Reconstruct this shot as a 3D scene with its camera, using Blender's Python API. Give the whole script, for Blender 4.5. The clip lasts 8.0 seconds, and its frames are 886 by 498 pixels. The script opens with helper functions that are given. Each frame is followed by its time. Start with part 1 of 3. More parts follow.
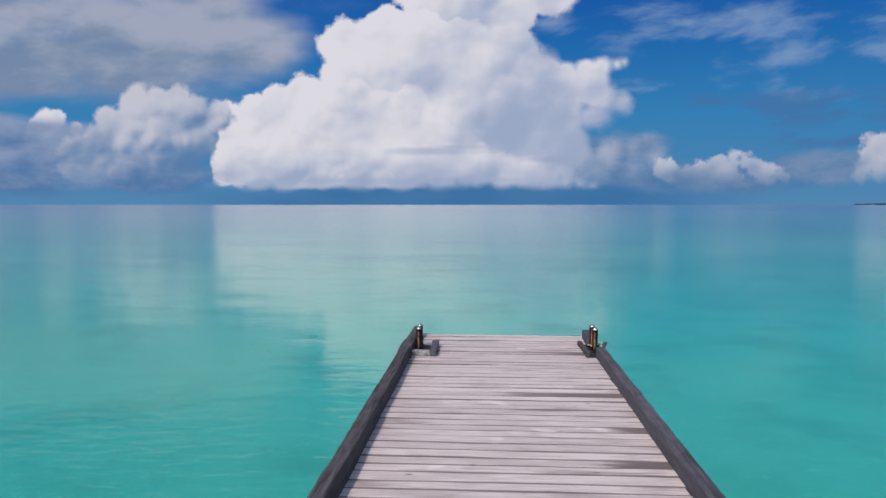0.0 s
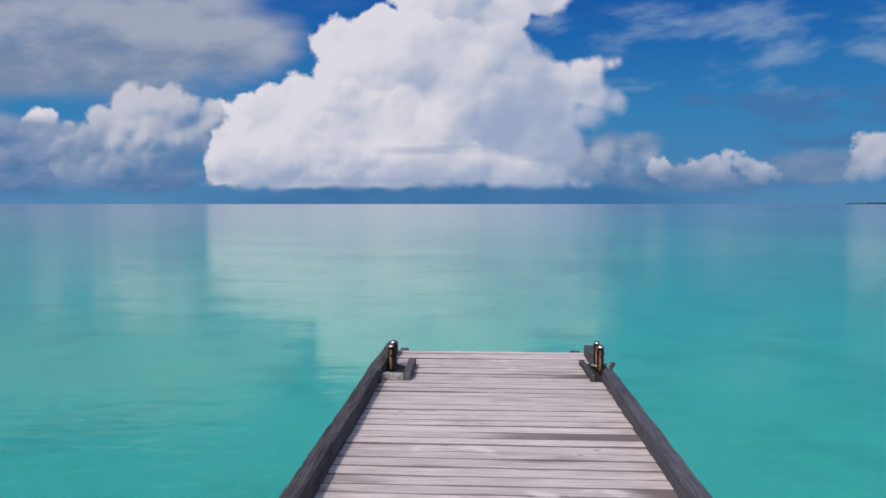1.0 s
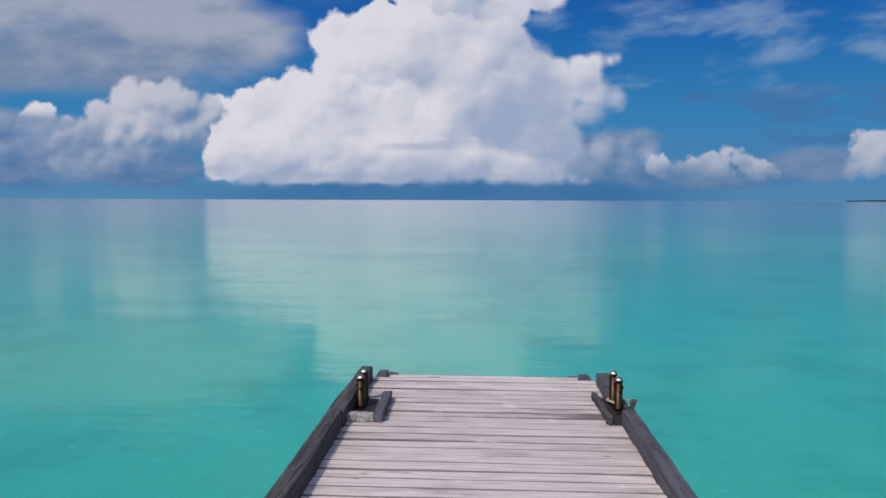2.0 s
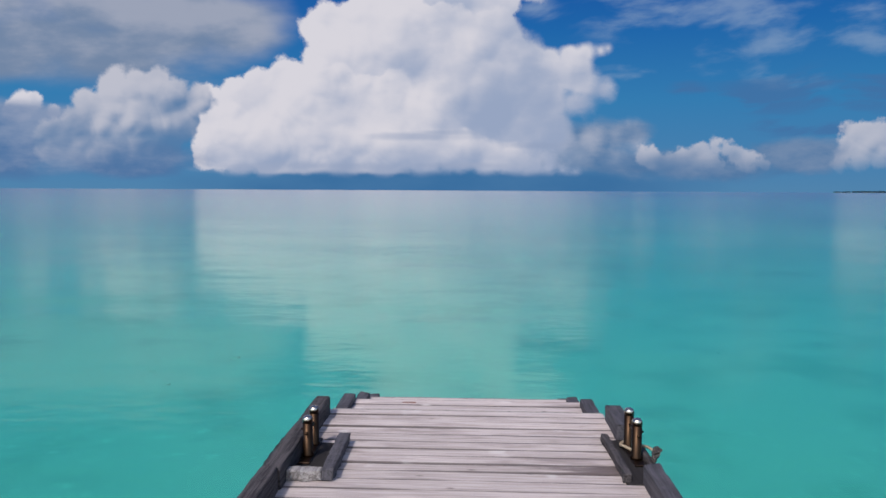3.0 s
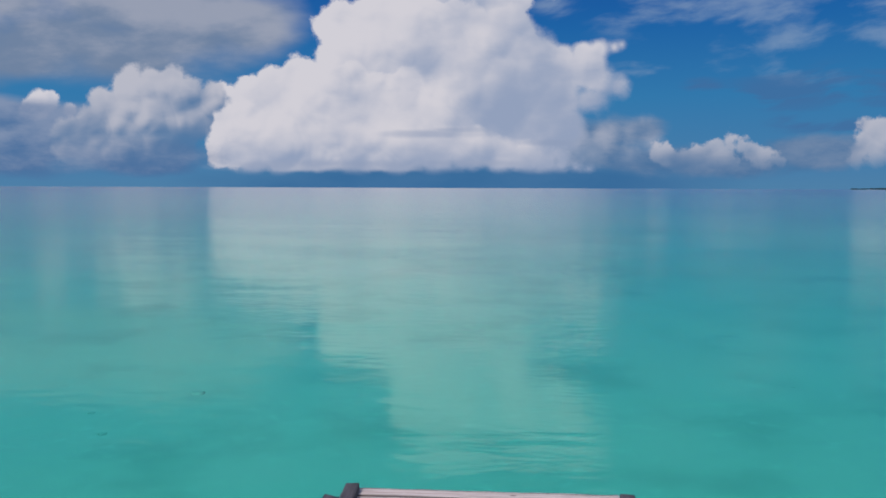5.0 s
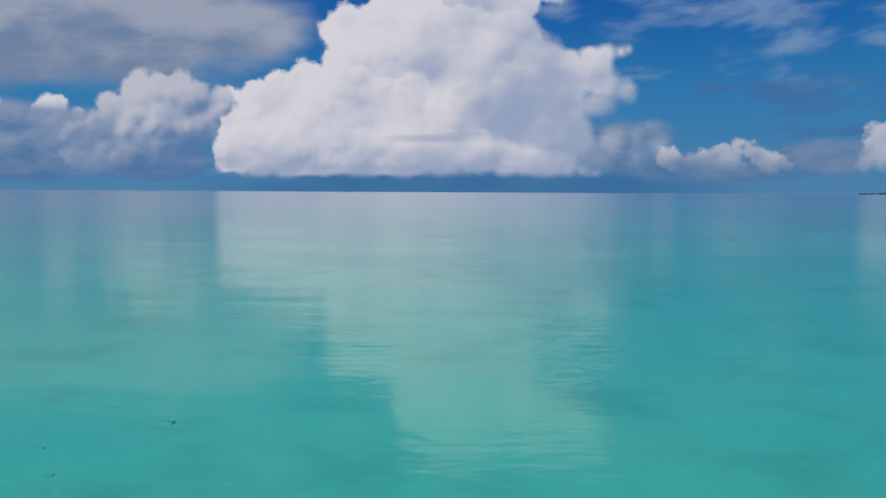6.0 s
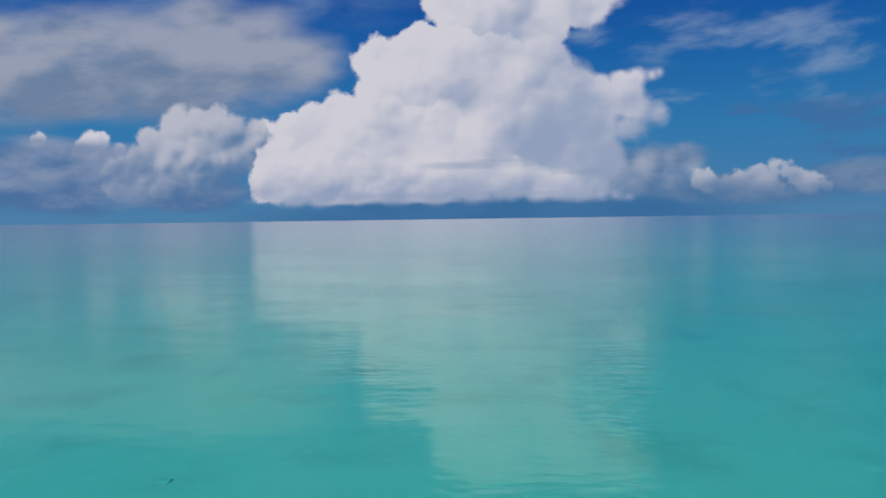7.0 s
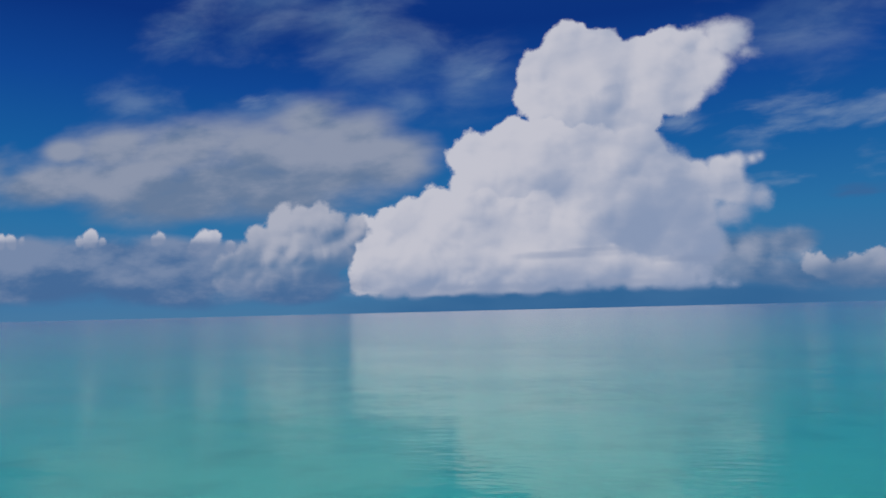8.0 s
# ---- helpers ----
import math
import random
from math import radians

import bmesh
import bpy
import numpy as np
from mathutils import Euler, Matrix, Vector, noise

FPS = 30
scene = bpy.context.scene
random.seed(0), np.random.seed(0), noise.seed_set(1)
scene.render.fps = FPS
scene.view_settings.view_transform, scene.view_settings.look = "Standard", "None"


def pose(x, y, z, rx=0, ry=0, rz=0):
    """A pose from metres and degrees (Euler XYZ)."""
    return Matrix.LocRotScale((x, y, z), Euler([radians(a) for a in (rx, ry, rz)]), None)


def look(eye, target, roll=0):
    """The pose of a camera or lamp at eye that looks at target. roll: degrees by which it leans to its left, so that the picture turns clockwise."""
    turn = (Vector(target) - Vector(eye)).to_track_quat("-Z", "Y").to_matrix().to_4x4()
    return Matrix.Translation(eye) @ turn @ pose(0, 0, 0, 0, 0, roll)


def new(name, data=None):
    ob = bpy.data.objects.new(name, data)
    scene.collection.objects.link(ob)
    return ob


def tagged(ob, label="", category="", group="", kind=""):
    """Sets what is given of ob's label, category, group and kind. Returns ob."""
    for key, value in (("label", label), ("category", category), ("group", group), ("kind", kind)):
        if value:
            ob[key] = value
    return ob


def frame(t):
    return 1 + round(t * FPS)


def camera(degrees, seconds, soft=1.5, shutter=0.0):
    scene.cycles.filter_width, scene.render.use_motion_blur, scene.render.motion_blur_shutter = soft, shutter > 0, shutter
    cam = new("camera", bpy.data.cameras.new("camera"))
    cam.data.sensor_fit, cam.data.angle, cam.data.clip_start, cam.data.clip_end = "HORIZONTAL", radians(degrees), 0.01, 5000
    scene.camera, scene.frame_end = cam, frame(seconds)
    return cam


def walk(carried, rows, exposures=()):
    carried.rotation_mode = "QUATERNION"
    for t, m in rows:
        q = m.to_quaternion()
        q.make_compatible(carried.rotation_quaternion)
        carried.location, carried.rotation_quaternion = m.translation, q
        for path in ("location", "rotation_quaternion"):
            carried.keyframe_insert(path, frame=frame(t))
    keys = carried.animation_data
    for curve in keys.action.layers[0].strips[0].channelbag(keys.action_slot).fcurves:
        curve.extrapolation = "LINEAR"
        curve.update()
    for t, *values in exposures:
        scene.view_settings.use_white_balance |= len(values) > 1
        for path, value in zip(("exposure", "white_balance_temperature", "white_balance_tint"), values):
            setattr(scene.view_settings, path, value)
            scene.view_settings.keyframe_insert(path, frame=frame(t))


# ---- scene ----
cam = camera(63.5, 8.0)
PATH = [
    (0, (-0.274, -7.189, 2.33), (-0.365, -5.195, 2.206), 0.0),
    (0.5, (-0.239, -6.57, 2.303), (-0.334, -4.576, 2.18), -0.1),
    (1, (-0.178, -5.985, 2.285), (-0.252, -3.99, 2.159), 0.0),
    (1.5, (-0.154, -5.393, 2.301), (-0.225, -3.398, 2.169), -0.1),
    (2, (-0.102, -4.775, 2.3), (-0.172, -2.781, 2.163), 0.2),
    (2.2, (-0.084, -4.54, 2.281), (-0.124, -2.546, 2.13), 0.3),
    (3.3, (-0.006, -3.3, 2.314), (-0.05, -1.307, 2.15), 0.3),
    (3.5, (0.006, -3.069, 2.284), (-0.033, -1.076, 2.119), 0.4),
    (4, (-0.047, -2.507, 2.309), (-0.113, -0.516, 2.13), 0.3),
    (4.5, (-0.071, -1.846, 2.316), (-0.163, 0.145, 2.142), 0.2),
    (4.7, (-0.06, -1.62, 2.3), (-0.136, 0.371, 2.128), 0.2),
    (5.8, (-0.04, -0.36, 2.3), (-0.134, 1.631, 2.134), 0.3),
    (6, (-0.03, -0.13, 2.3), (-0.126, 1.862, 2.141), 0.3),
    (6.5, (-0.01, 0.4, 2.3), (-0.152, 2.392, 2.177), -0.4),
    (7, (0.02, 0.86, 2.3), (-0.169, 2.849, 2.216), -0.8),
    (7.2, (0.03, 1.0, 2.3), (-0.174, 2.989, 2.265), -0.6),
    (7.5, (0.04, 1.16, 2.3), (-0.217, 3.143, 2.349), -0.6),
    (7.8, (0.05, 1.26, 2.3), (-0.306, 3.224, 2.431), -1.2),
    (8, (0.05, 1.3, 2.3), (-0.395, 3.242, 2.473), -1.4),
]
walk(cam, [(t, look(eye, target, roll)) for t, eye, target, roll in PATH],
     exposures=[(0.0, 0.02, 6450, 10), (2.0, 0.0, 6450, 10), (3.5, -0.07, 6450, 10), (4.5, -0.13, 6450, 10), (6.5, -0.11, 6400, 10), (7.2, -0.18, 6300, 10), (7.5, -0.21, 6260, 10), (8.0, -0.33, 6150, 10)])


# ---- world, sun ----
SUN_TO = Vector((-0.40, -0.72, 1.0)).normalized()
SUN_ELEVATION = math.asin(SUN_TO.z)
SUN_ROTATION = math.atan2(SUN_TO.x, SUN_TO.y)

scene.cycles.transparent_max_bounces = 24


class Nodes:
    """Short hand for building a node tree."""

    def __init__(self, tree):
        self.tree = tree
        tree.nodes.clear()

    def add(self, kind, links=None, **values):
        node = self.tree.nodes.new(kind)
        for key, value in values.items():
            setattr(node, key, value)
        for key, value in (links or {}).items():
            self.put(node.inputs[key], value)
        return node

    def put(self, socket, value):
        if hasattr(value, "outputs"):
            value = value.outputs[0]
        if hasattr(value, "is_output"):
            self.tree.links.new(value, socket)
        else:
            socket.default_value = value

    def math(self, operation, a, b=0.0, c=0.0, clamp=False):
        return self.add("ShaderNodeMath", {0: a, 1: b, 2: c}, operation=operation, use_clamp=clamp)

    def step(self, value, low, high, smooth=True):
        return self.add("ShaderNodeMapRange", {"Value": value, "From Min": low, "From Max": high},
                        interpolation_type="SMOOTHSTEP" if smooth else "LINEAR", clamp=True)

    def mix(self, factor, a, b, kind="MIX"):
        node = self.add("ShaderNodeMix", data_type="RGBA", blend_type=kind)
        for key, value in (("Factor_Float", factor), ("A_Color", a), ("B_Color", b)):
            socket = [s for s in node.inputs if s.identifier == key][0]
            self.put(socket, value)
        return [s for s in node.outputs if s.identifier == "Result_Color"][0]

    def ramp(self, factor, stops):
        node = self.add("ShaderNodeValToRGB", {"Fac": factor})
        cr = node.color_ramp
        while len(cr.elements) < len(stops):
            cr.elements.new(0.5)
        for e, (place, colour) in zip(cr.elements, stops):
            e.position, e.color = place, (*colour, 1)
        return node

    def noise(self, vector, scale, detail=4.0, rough=0.55, distortion=0.0):
        return self.add("ShaderNodeTexNoise", {"Vector": vector, "Scale": scale, "Detail": detail,
                                               "Roughness": rough, "Distortion": distortion})


def build_world():
    world = bpy.data.worlds.new("sky")
    scene.world = world
    world.use_nodes = True
    world.cycles.sampling_method, world.cycles.sample_map_resolution = "MANUAL", 512
    n = Nodes(world.node_tree)
    sky = n.add("ShaderNodeTexSky", sky_type="NISHITA", sun_disc=False, sun_elevation=SUN_ELEVATION,
                sun_rotation=SUN_ROTATION, air_density=1.0, dust_density=1.5, ozone_density=1.0)
    sky_part = n.mix(1.0, sky, (SKY_STRENGTH, SKY_STRENGTH, SKY_STRENGTH, 1), "MULTIPLY")
    way = n.add("ShaderNodeTexCoord").outputs["Generated"]
    xyz = n.add("ShaderNodeSeparateXYZ", {0: way})
    # the sky ahead as places on an upright plane one unit away
    ahead = n.math("MAXIMUM", xyz.outputs["Y"], 0.02)
    u = n.math("DIVIDE", xyz.outputs["X"], ahead)
    v = n.math("DIVIDE", n.math("ABSOLUTE", xyz.outputs["Z"]), ahead)
    flat = n.add("ShaderNodeCombineXYZ", {"X": u, "Y": v, "Z": 0.0})
    # deep tropical blue overhead, a grey-blue moist layer low over the sea
    deep = n.ramp(n.math("ABSOLUTE", xyz.outputs["Z"]), SKY_STOPS)

    def stirred_by(place, stir, by):
        red_green = n.add("ShaderNodeSeparateColor", {0: stir.outputs["Color"]})
        off = n.add("ShaderNodeCombineXYZ", {"X": n.math("MULTIPLY", n.math("SUBTRACT", red_green.outputs[0], 0.5), by),
                                             "Y": n.math("MULTIPLY", n.math("SUBTRACT", red_green.outputs[1], 0.5), by), "Z": 0.0})
        return n.add("ShaderNodeVectorMath", {0: place, 1: off}, operation="ADD")

    def bent(by, scale, detail=3.0):
        """The plane, stirred about."""
        return stirred_by(flat, n.noise(flat, scale, detail, 0.55), by)

    def bulges(place, scale, detail, shift=(0, 0, 0)):
        """Distance to the nearest middle of a bulge, bulges upon bulges."""
        at = n.add("ShaderNodeVectorMath", {0: place, 1: shift}, operation="ADD")
        return n.add("ShaderNodeTexVoronoi", {"Vector": at, "Scale": scale, "Detail": detail, "Roughness": 0.5, "Lacunarity": 2.3},
                     voronoi_dimensions="2D", feature="F1", normalize=True).outputs["Distance"]

    stirred = bent(0.022, 13.0)
    small = bulges(stirred, 21.0, 3.0)
    fold_place = bent(0.018, 11.0, 2.0)
    small_lit = n.math("SUBTRACT", bulges(fold_place, 17.0, 0.8, (-0.0060, 0.0085, 0)), bulges(fold_place, 17.0, 0.8))
    big_place = bent(0.035, 7.0)
    big = bulges(big_place, 8.0, 0.5)
    big_lit = n.math("SUBTRACT", bulges(big_place, 8.0, 0.5, (-0.014, 0.018, 0)), big)
    rough = n.noise(flat, 17.0, 6.0, 0.6)
    veil = n.noise(n.add("ShaderNodeMapping", {"Vector": flat, "Scale": (1.0, 2.6, 1.0), "Location": (0.4, 2.2, 0)}), 5.5, 4.0, 0.5)
    fbm = n.noise(n.add("ShaderNodeMapping", {"Vector": flat, "Scale": (1.0, 2.3, 1.0)}), 7.0, 7.0, 0.56, 0.25)
    soft = n.noise(n.add("ShaderNodeMapping", {"Vector": flat, "Scale": (1.0, 2.2, 1.0), "Location": (3.1, 1.7, 0)}), 8.0, 5.0, 0.55)

    def threads(turn, stretch, scale):
        """Thin streaks, drawn out by the wind at height."""
        tilted = n.add("ShaderNodeMapping", {"Vector": flat, "Rotation": (0, 0, radians(turn))})
        drawn = stirred_by(tilted, n.noise(tilted, 6.0, 3.0, 0.5), 0.05)
        return n.noise(n.add("ShaderNodeMapping", {"Vector": drawn, "Scale": (1.0, stretch, 1.0)}), scale, 6.0, 0.53)

    high_threads, low_threads = threads(-9.0, 3.0, 8.0), threads(-5.0, 5.0, 8.0)
    # one tiny term of every texture, so that the layers below are worked out one after another, once the textures are known
    tiny = 0.0
    for texture in (small_lit, big_lit, fbm, soft, rough, veil, high_threads, low_threads):
        tiny = n.math("MULTIPLY_ADD", texture, 1e-7, tiny)
    u, v = n.math("ADD", u, tiny), n.math("ADD", v, tiny)
    flat = n.add("ShaderNodeCombineXYZ", {"X": u, "Y": v, "Z": 0.0})

    def union(lobes, blend):
        """How deep inside a group of round lobes (u, v, radius)."""
        field = None
        for cu, cv, r in lobes:
            d = n.math("SUBTRACT", r, n.add("ShaderNodeVectorMath", {0: flat, 1: (cu, cv, 0)}, operation="DISTANCE").outputs["Value"])
            field = d if field is None else n.math("SMOOTH_MAX", field, d, blend)
        return field

    def lobes_field(lobes):
        field = None
        for cu, cv, a, b in lobes:
            near = n.add("ShaderNodeVectorMath", {0: flat, 1: (1 / a, 1 / b, 0), 2: (-cu / a, -cv / b, 0)}, operation="MULTIPLY_ADD")
            d = n.math("SUBTRACT", 1.0, n.add("ShaderNodeVectorMath", {0: near}, operation="LENGTH").outputs["Value"])
            field = d if field is None else n.math("SMOOTH_MAX", field, d, 0.35)
        return field

    def heap(under, lobes, light, dark, middle, tilt, tone, edge=0.010, lee=None, ragged=0.020, relief=(0.9, 0.7), grain=0.7, base=None, cover=1.0, thin=None, blend=0.006, brow=0.0):
        """A heaped cloud. tilt: how its brightness goes to the right and upwards from its middle; lee: (u, u, edge) where its rim frays out;
        base: the height of its flat foot; thin: the heights between which it comes out of the haze."""
        d = union(lobes, blend)
        d = n.math("ADD", d, n.math("MULTIPLY", n.math("SUBTRACT", 0.42, small), ragged))
        d = n.math("ADD", d, n.math("MULTIPLY", n.math("SUBTRACT", 0.42, big), ragged * 0.6))
        d = n.math("ADD", d, n.math("MULTIPLY", n.math("SUBTRACT", rough, 0.5), ragged * 1.8))
        if base is not None:
            flat_foot = n.math("ADD", n.math("SUBTRACT", v, base), n.math("MULTIPLY", n.math("SUBTRACT", soft, 0.5), 0.012))
            d = n.math("SMOOTH_MIN", d, flat_foot, 0.006)
        rim = edge
        if lee is not None:
            rim = n.math("MULTIPLY_ADD", n.step(u, lee[0], lee[1]), lee[2] - edge, edge)
            d = n.math("ADD", d, n.math("MULTIPLY", n.math("SUBTRACT", fbm, 0.5), n.math("MULTIPLY", rim, 1.2)))
        c = n.math("MULTIPLY", n.step(d, 0.0, rim), cover)
        if thin is not None:
            c = n.math("MULTIPLY", c, n.step(v, *thin))
        t = n.math("MULTIPLY_ADD", n.math("SUBTRACT", u, middle[0]), tilt[0], tone)
        t = n.math("MULTIPLY_ADD", n.math("SUBTRACT", v, middle[1]), tilt[1], t)
        t = n.math("MULTIPLY_ADD", n.math("MULTIPLY", small_lit, n.step(fbm, 0.30, 0.66)), relief[0] * 1.6, t)
        t = n.math("MULTIPLY_ADD", big_lit, relief[1], t)
        t = n.math("MULTIPLY_ADD", n.math("SUBTRACT", soft, 0.5), grain, t)
        if brow:
            t = n.math("MULTIPLY_ADD", n.step(d, 0.055, 0.004), brow, t)
        return n.mix(c, under, n.mix(n.step(t, -0.3, 1.05), (*dark, 1), (*light, 1)))

    def layer(under, lobes, grain, ragged, low, high, cover, light, dark, middle=0.2, tilt=0.0):
        d = n.math("ADD", lobes_field(lobes), n.math("MULTIPLY", n.math("SUBTRACT", grain, 0.5), ragged))
        c = n.math("MULTIPLY", n.step(d, low, high), cover)
        t = n.math("ADD", soft, n.math("MULTIPLY", n.math("SUBTRACT", grain, 0.5), 0.6))
        t = n.math("MULTIPLY_ADD", n.math("SUBTRACT", v, middle), tilt, t)
        return n.mix(c, under, n.mix(n.step(t, 0.32, 0.68), (*dark, 1), (*light, 1)))

    def streaks(under, lobes, thread, low, high, cover, light):
        where = n.step(lobes_field(lobes), 0.0, 0.75)
        c = n.math("MULTIPLY", n.math("MULTIPLY", n.step(n.math("MULTIPLY_ADD", where, 0.10, thread), low, high), where), cover)
        return n.mix(c, under, (*light, 1))

    tone = deep.outputs[0]
    tone = layer(tone, SKY_SMOKE, fbm, 2.0, 0.05, 1.20, 0.46, (0.25, 0.36, 0.53), (0.13, 0.25, 0.45))
    tone = streaks(tone, SKY_STREAKS, high_threads, 0.54, 0.80, 0.46, (0.34, 0.44, 0.58))
    tone = streaks(tone, SKY_DARK_STREAKS, low_threads, 0.50, 0.68, 0.70, (0.060, 0.160, 0.36))
    tone = layer(tone, SKY_SHEET, veil, 1.3, -0.20, 0.65, 0.96, (0.35, 0.385, 0.485), (0.18, 0.25, 0.38), 0.22, 2.2)
    white, grey, pink, blue = (0.70, 0.68, 0.735), (0.315, 0.385, 0.545), (0.54, 0.545, 0.625), (0.10, 0.205, 0.385)
    tone = layer(tone, RAIN, veil, 0.5, 0.0, 0.6, 0.85, (0.055, 0.170, 0.36), (0.040, 0.150, 0.34))
    tone = layer(tone, SKY_BANKS_RIGHT, fbm, 1.5, -0.05, 0.55, 0.85, (0.20, 0.275, 0.42), (0.075, 0.175, 0.35), 0.06, 2.0)
    tone = heap(tone, CROWN, white, grey, (0.03, 0.32), (-0.6, 2.0), 0.46, 0.007, (0.08, 0.20, 0.03), relief=(1.3, 2.2), brow=0.20)
    tone = heap(tone, TIP, white, grey, (0.15, 0.175), (0.0, 8.0), 0.45, 0.009, (0.15, 0.20, 0.015), relief=(0.8, 0.8), ragged=0.008, blend=0.012)
    tone = heap(tone, BANK_RIGHT, pink, (0.15, 0.255, 0.43), (0.16, 0.07), (0.0, 9.0), 0.50, 0.02, (0.1, 0.24, 0.04), cover=0.80, thin=(0.012, 0.06))
    tone = heap(tone, CUMULUS_RIGHT, pink, blue, (0.34, 0.042), (0.0, 16.0), 0.50, 0.010, ragged=0.036, relief=(1.8, 1.2), cover=0.86, thin=(0.010, 0.066), blend=0.010)
    tone = heap(tone, CUMULUS_FAR_RIGHT, pink, blue, (0.56, 0.06), (0.0, 11.0), 0.52, 0.010, ragged=0.032, relief=(1.8, 1.2), cover=0.9, thin=(0.010, 0.072), blend=0.010)
    tone = heap(tone, MIDDLE, white, grey, (-0.02, 0.19), (-2.3, 3.0), 0.38, 0.007, (0.05, 0.13, 0.030), relief=(0.9, 2.0), base=0.026, brow=0.22)
    tone = heap(tone, FRONT, white, grey, (-0.18, 0.10), (-1.4, 2.0), 0.60, 0.007, (-0.10, 0.0, 0.05), relief=(1.4, 2.2), base=0.022, brow=0.20)
    tone = heap(tone, FOOT, white, grey, (-0.15, 0.065), (-0.2, 15.0), 0.50, 0.016, (-0.05, 0.08, 0.016), ragged=0.018, base=0.015, relief=(1.2, 1.4), thin=(0.008, 0.026), blend=0.014)
    tone = layer(tone, WISPS, fbm, 1.6, 0.0, 0.8, 0.60, (0.37, 0.42, 0.555), (0.30, 0.365, 0.52))
    tone = heap(tone, PUFFS, white, grey, (-0.7, 0.118), (0.0, 12.0), 0.60, 0.007, ragged=0.016, relief=(1.5, 1.0), blend=0.004)
    tone = layer(tone, SKY_BANKS, veil, 1.3, -0.10, 0.38, 0.92, (0.25, 0.315, 0.465), (0.08, 0.175, 0.36), 0.075, 3.0)
    tone = heap(tone, BANK_LEFT, pink, blue, (-0.45, 0.105), (-2.2, 11.0), 0.36, 0.009, relief=(1.6, 2.4), cover=0.96, thin=(0.018, 0.085), brow=0.12)
    # the brighter half of the sky, about the sun, lies behind the pier
    behind = n.step(xyz.outputs["Y"], 0.10, -0.45)
    both = n.mix(n.math("MULTIPLY", behind, 0.95), tone, sky_part)
    back = n.add("ShaderNodeBackground", {"Color": both, "Strength": 1.0})
    n.add("ShaderNodeOutputWorld", {"Surface": back})


# heaped clouds far out over the sea: lobes on a plane one unit ahead
CROWN = [
    (-0.082, 0.338, 0.0349), (-0.043, 0.358, 0.0412), (0.003, 0.349, 0.0373), (-0.087, 0.3, 0.0356), (-0.032, 0.3, 0.049), (0.026, 0.307, 0.0441),
    (0.043, 0.341, 0.0308), (0.066, 0.339, 0.0363), (0.086, 0.349, 0.0374), (0.125, 0.343, 0.0367), (0.171, 0.358, 0.0332), (0.143, 0.323, 0.0363),
    (0.101, 0.301, 0.044), (0.043, 0.269, 0.0422), (-0.049, 0.265, 0.0499), (-0.003, 0.257, 0.0489), (0.191, 0.337, 0.0151),
]
MIDDLE = [
    (-0.182, 0.222, 0.0385), (-0.152, 0.231, 0.0286), (-0.123, 0.237, 0.0376), (-0.078, 0.221, 0.0474), (-0.02, 0.2, 0.0556), (0.044, 0.197, 0.0505),
    (0.087, 0.179, 0.0396), (0.115, 0.159, 0.0252), (0.171, 0.144, 0.0285), (0.197, 0.141, 0.0175), (-0.176, 0.173, 0.043), (-0.124, 0.166, 0.0695),
    (-0.046, 0.137, 0.0816), (0.029, 0.125, 0.0788), (0.103, 0.125, 0.0598), (0.126, 0.146, 0.0388), (0.161, 0.148, 0.03), (0.159, 0.118, 0.0313),
    (0.129, 0.086, 0.0412), (0.079, 0.084, 0.063),
]
TIP = [
    (0.102, 0.179, 0.024), (0.124, 0.179, 0.0209), (0.149, 0.185, 0.0186), (0.172, 0.188, 0.0137), (0.192, 0.191, 0.0081), (0.202, 0.194, 0.0047),
    (0.156, 0.165, 0.0288),
]
FRONT = [
    (-0.238, 0.151, 0.0279), (-0.275, 0.138, 0.0283), (-0.312, 0.128, 0.027), (-0.343, 0.118, 0.0274), (-0.3, 0.105, 0.0434), (-0.264, 0.108, 0.0493),
    (-0.215, 0.12, 0.0531), (-0.335, 0.088, 0.0356), (-0.34, 0.058, 0.0322), (-0.174, 0.12, 0.049), (-0.13, 0.114, 0.045), (-0.09, 0.12, 0.0442),
    (-0.042, 0.132, 0.0344), (-0.022, 0.15, 0.0134), (-0.048, 0.098, 0.0448), (-0.233, 0.074, 0.0644), (-0.151, 0.078, 0.0622), (-0.084, 0.072, 0.0529),
    (-0.026, 0.058, 0.0369),
]
FOOT = [
    (-0.334, 0.051, 0.0271), (-0.308, 0.054, 0.0351), (-0.271, 0.057, 0.0378), (-0.217, 0.057, 0.037), (-0.159, 0.056, 0.0376), (-0.104, 0.056, 0.0367),
    (-0.049, 0.055, 0.0358), (-0.004, 0.051, 0.035), (0.037, 0.046, 0.0315), (0.073, 0.041, 0.0268), (0.102, 0.036, 0.0216), (0.124, 0.033, 0.0179),
    (0.143, 0.029, 0.0137), (0.161, 0.025, 0.0088),
]
BANK_LEFT = [
    (-0.479, 0.139, 0.0299), (-0.449, 0.144, 0.0233), (-0.423, 0.143, 0.0248), (-0.395, 0.129, 0.0245), (-0.361, 0.124, 0.0224), (-0.341, 0.123, 0.0086),
    (-0.518, 0.113, 0.0258), (-0.539, 0.095, 0.0241), (-0.46, 0.1, 0.0588), (-0.401, 0.101, 0.0401), (-0.507, 0.072, 0.0544), (-0.438, 0.065, 0.0529),
    (-0.559, 0.061, 0.0372),
]
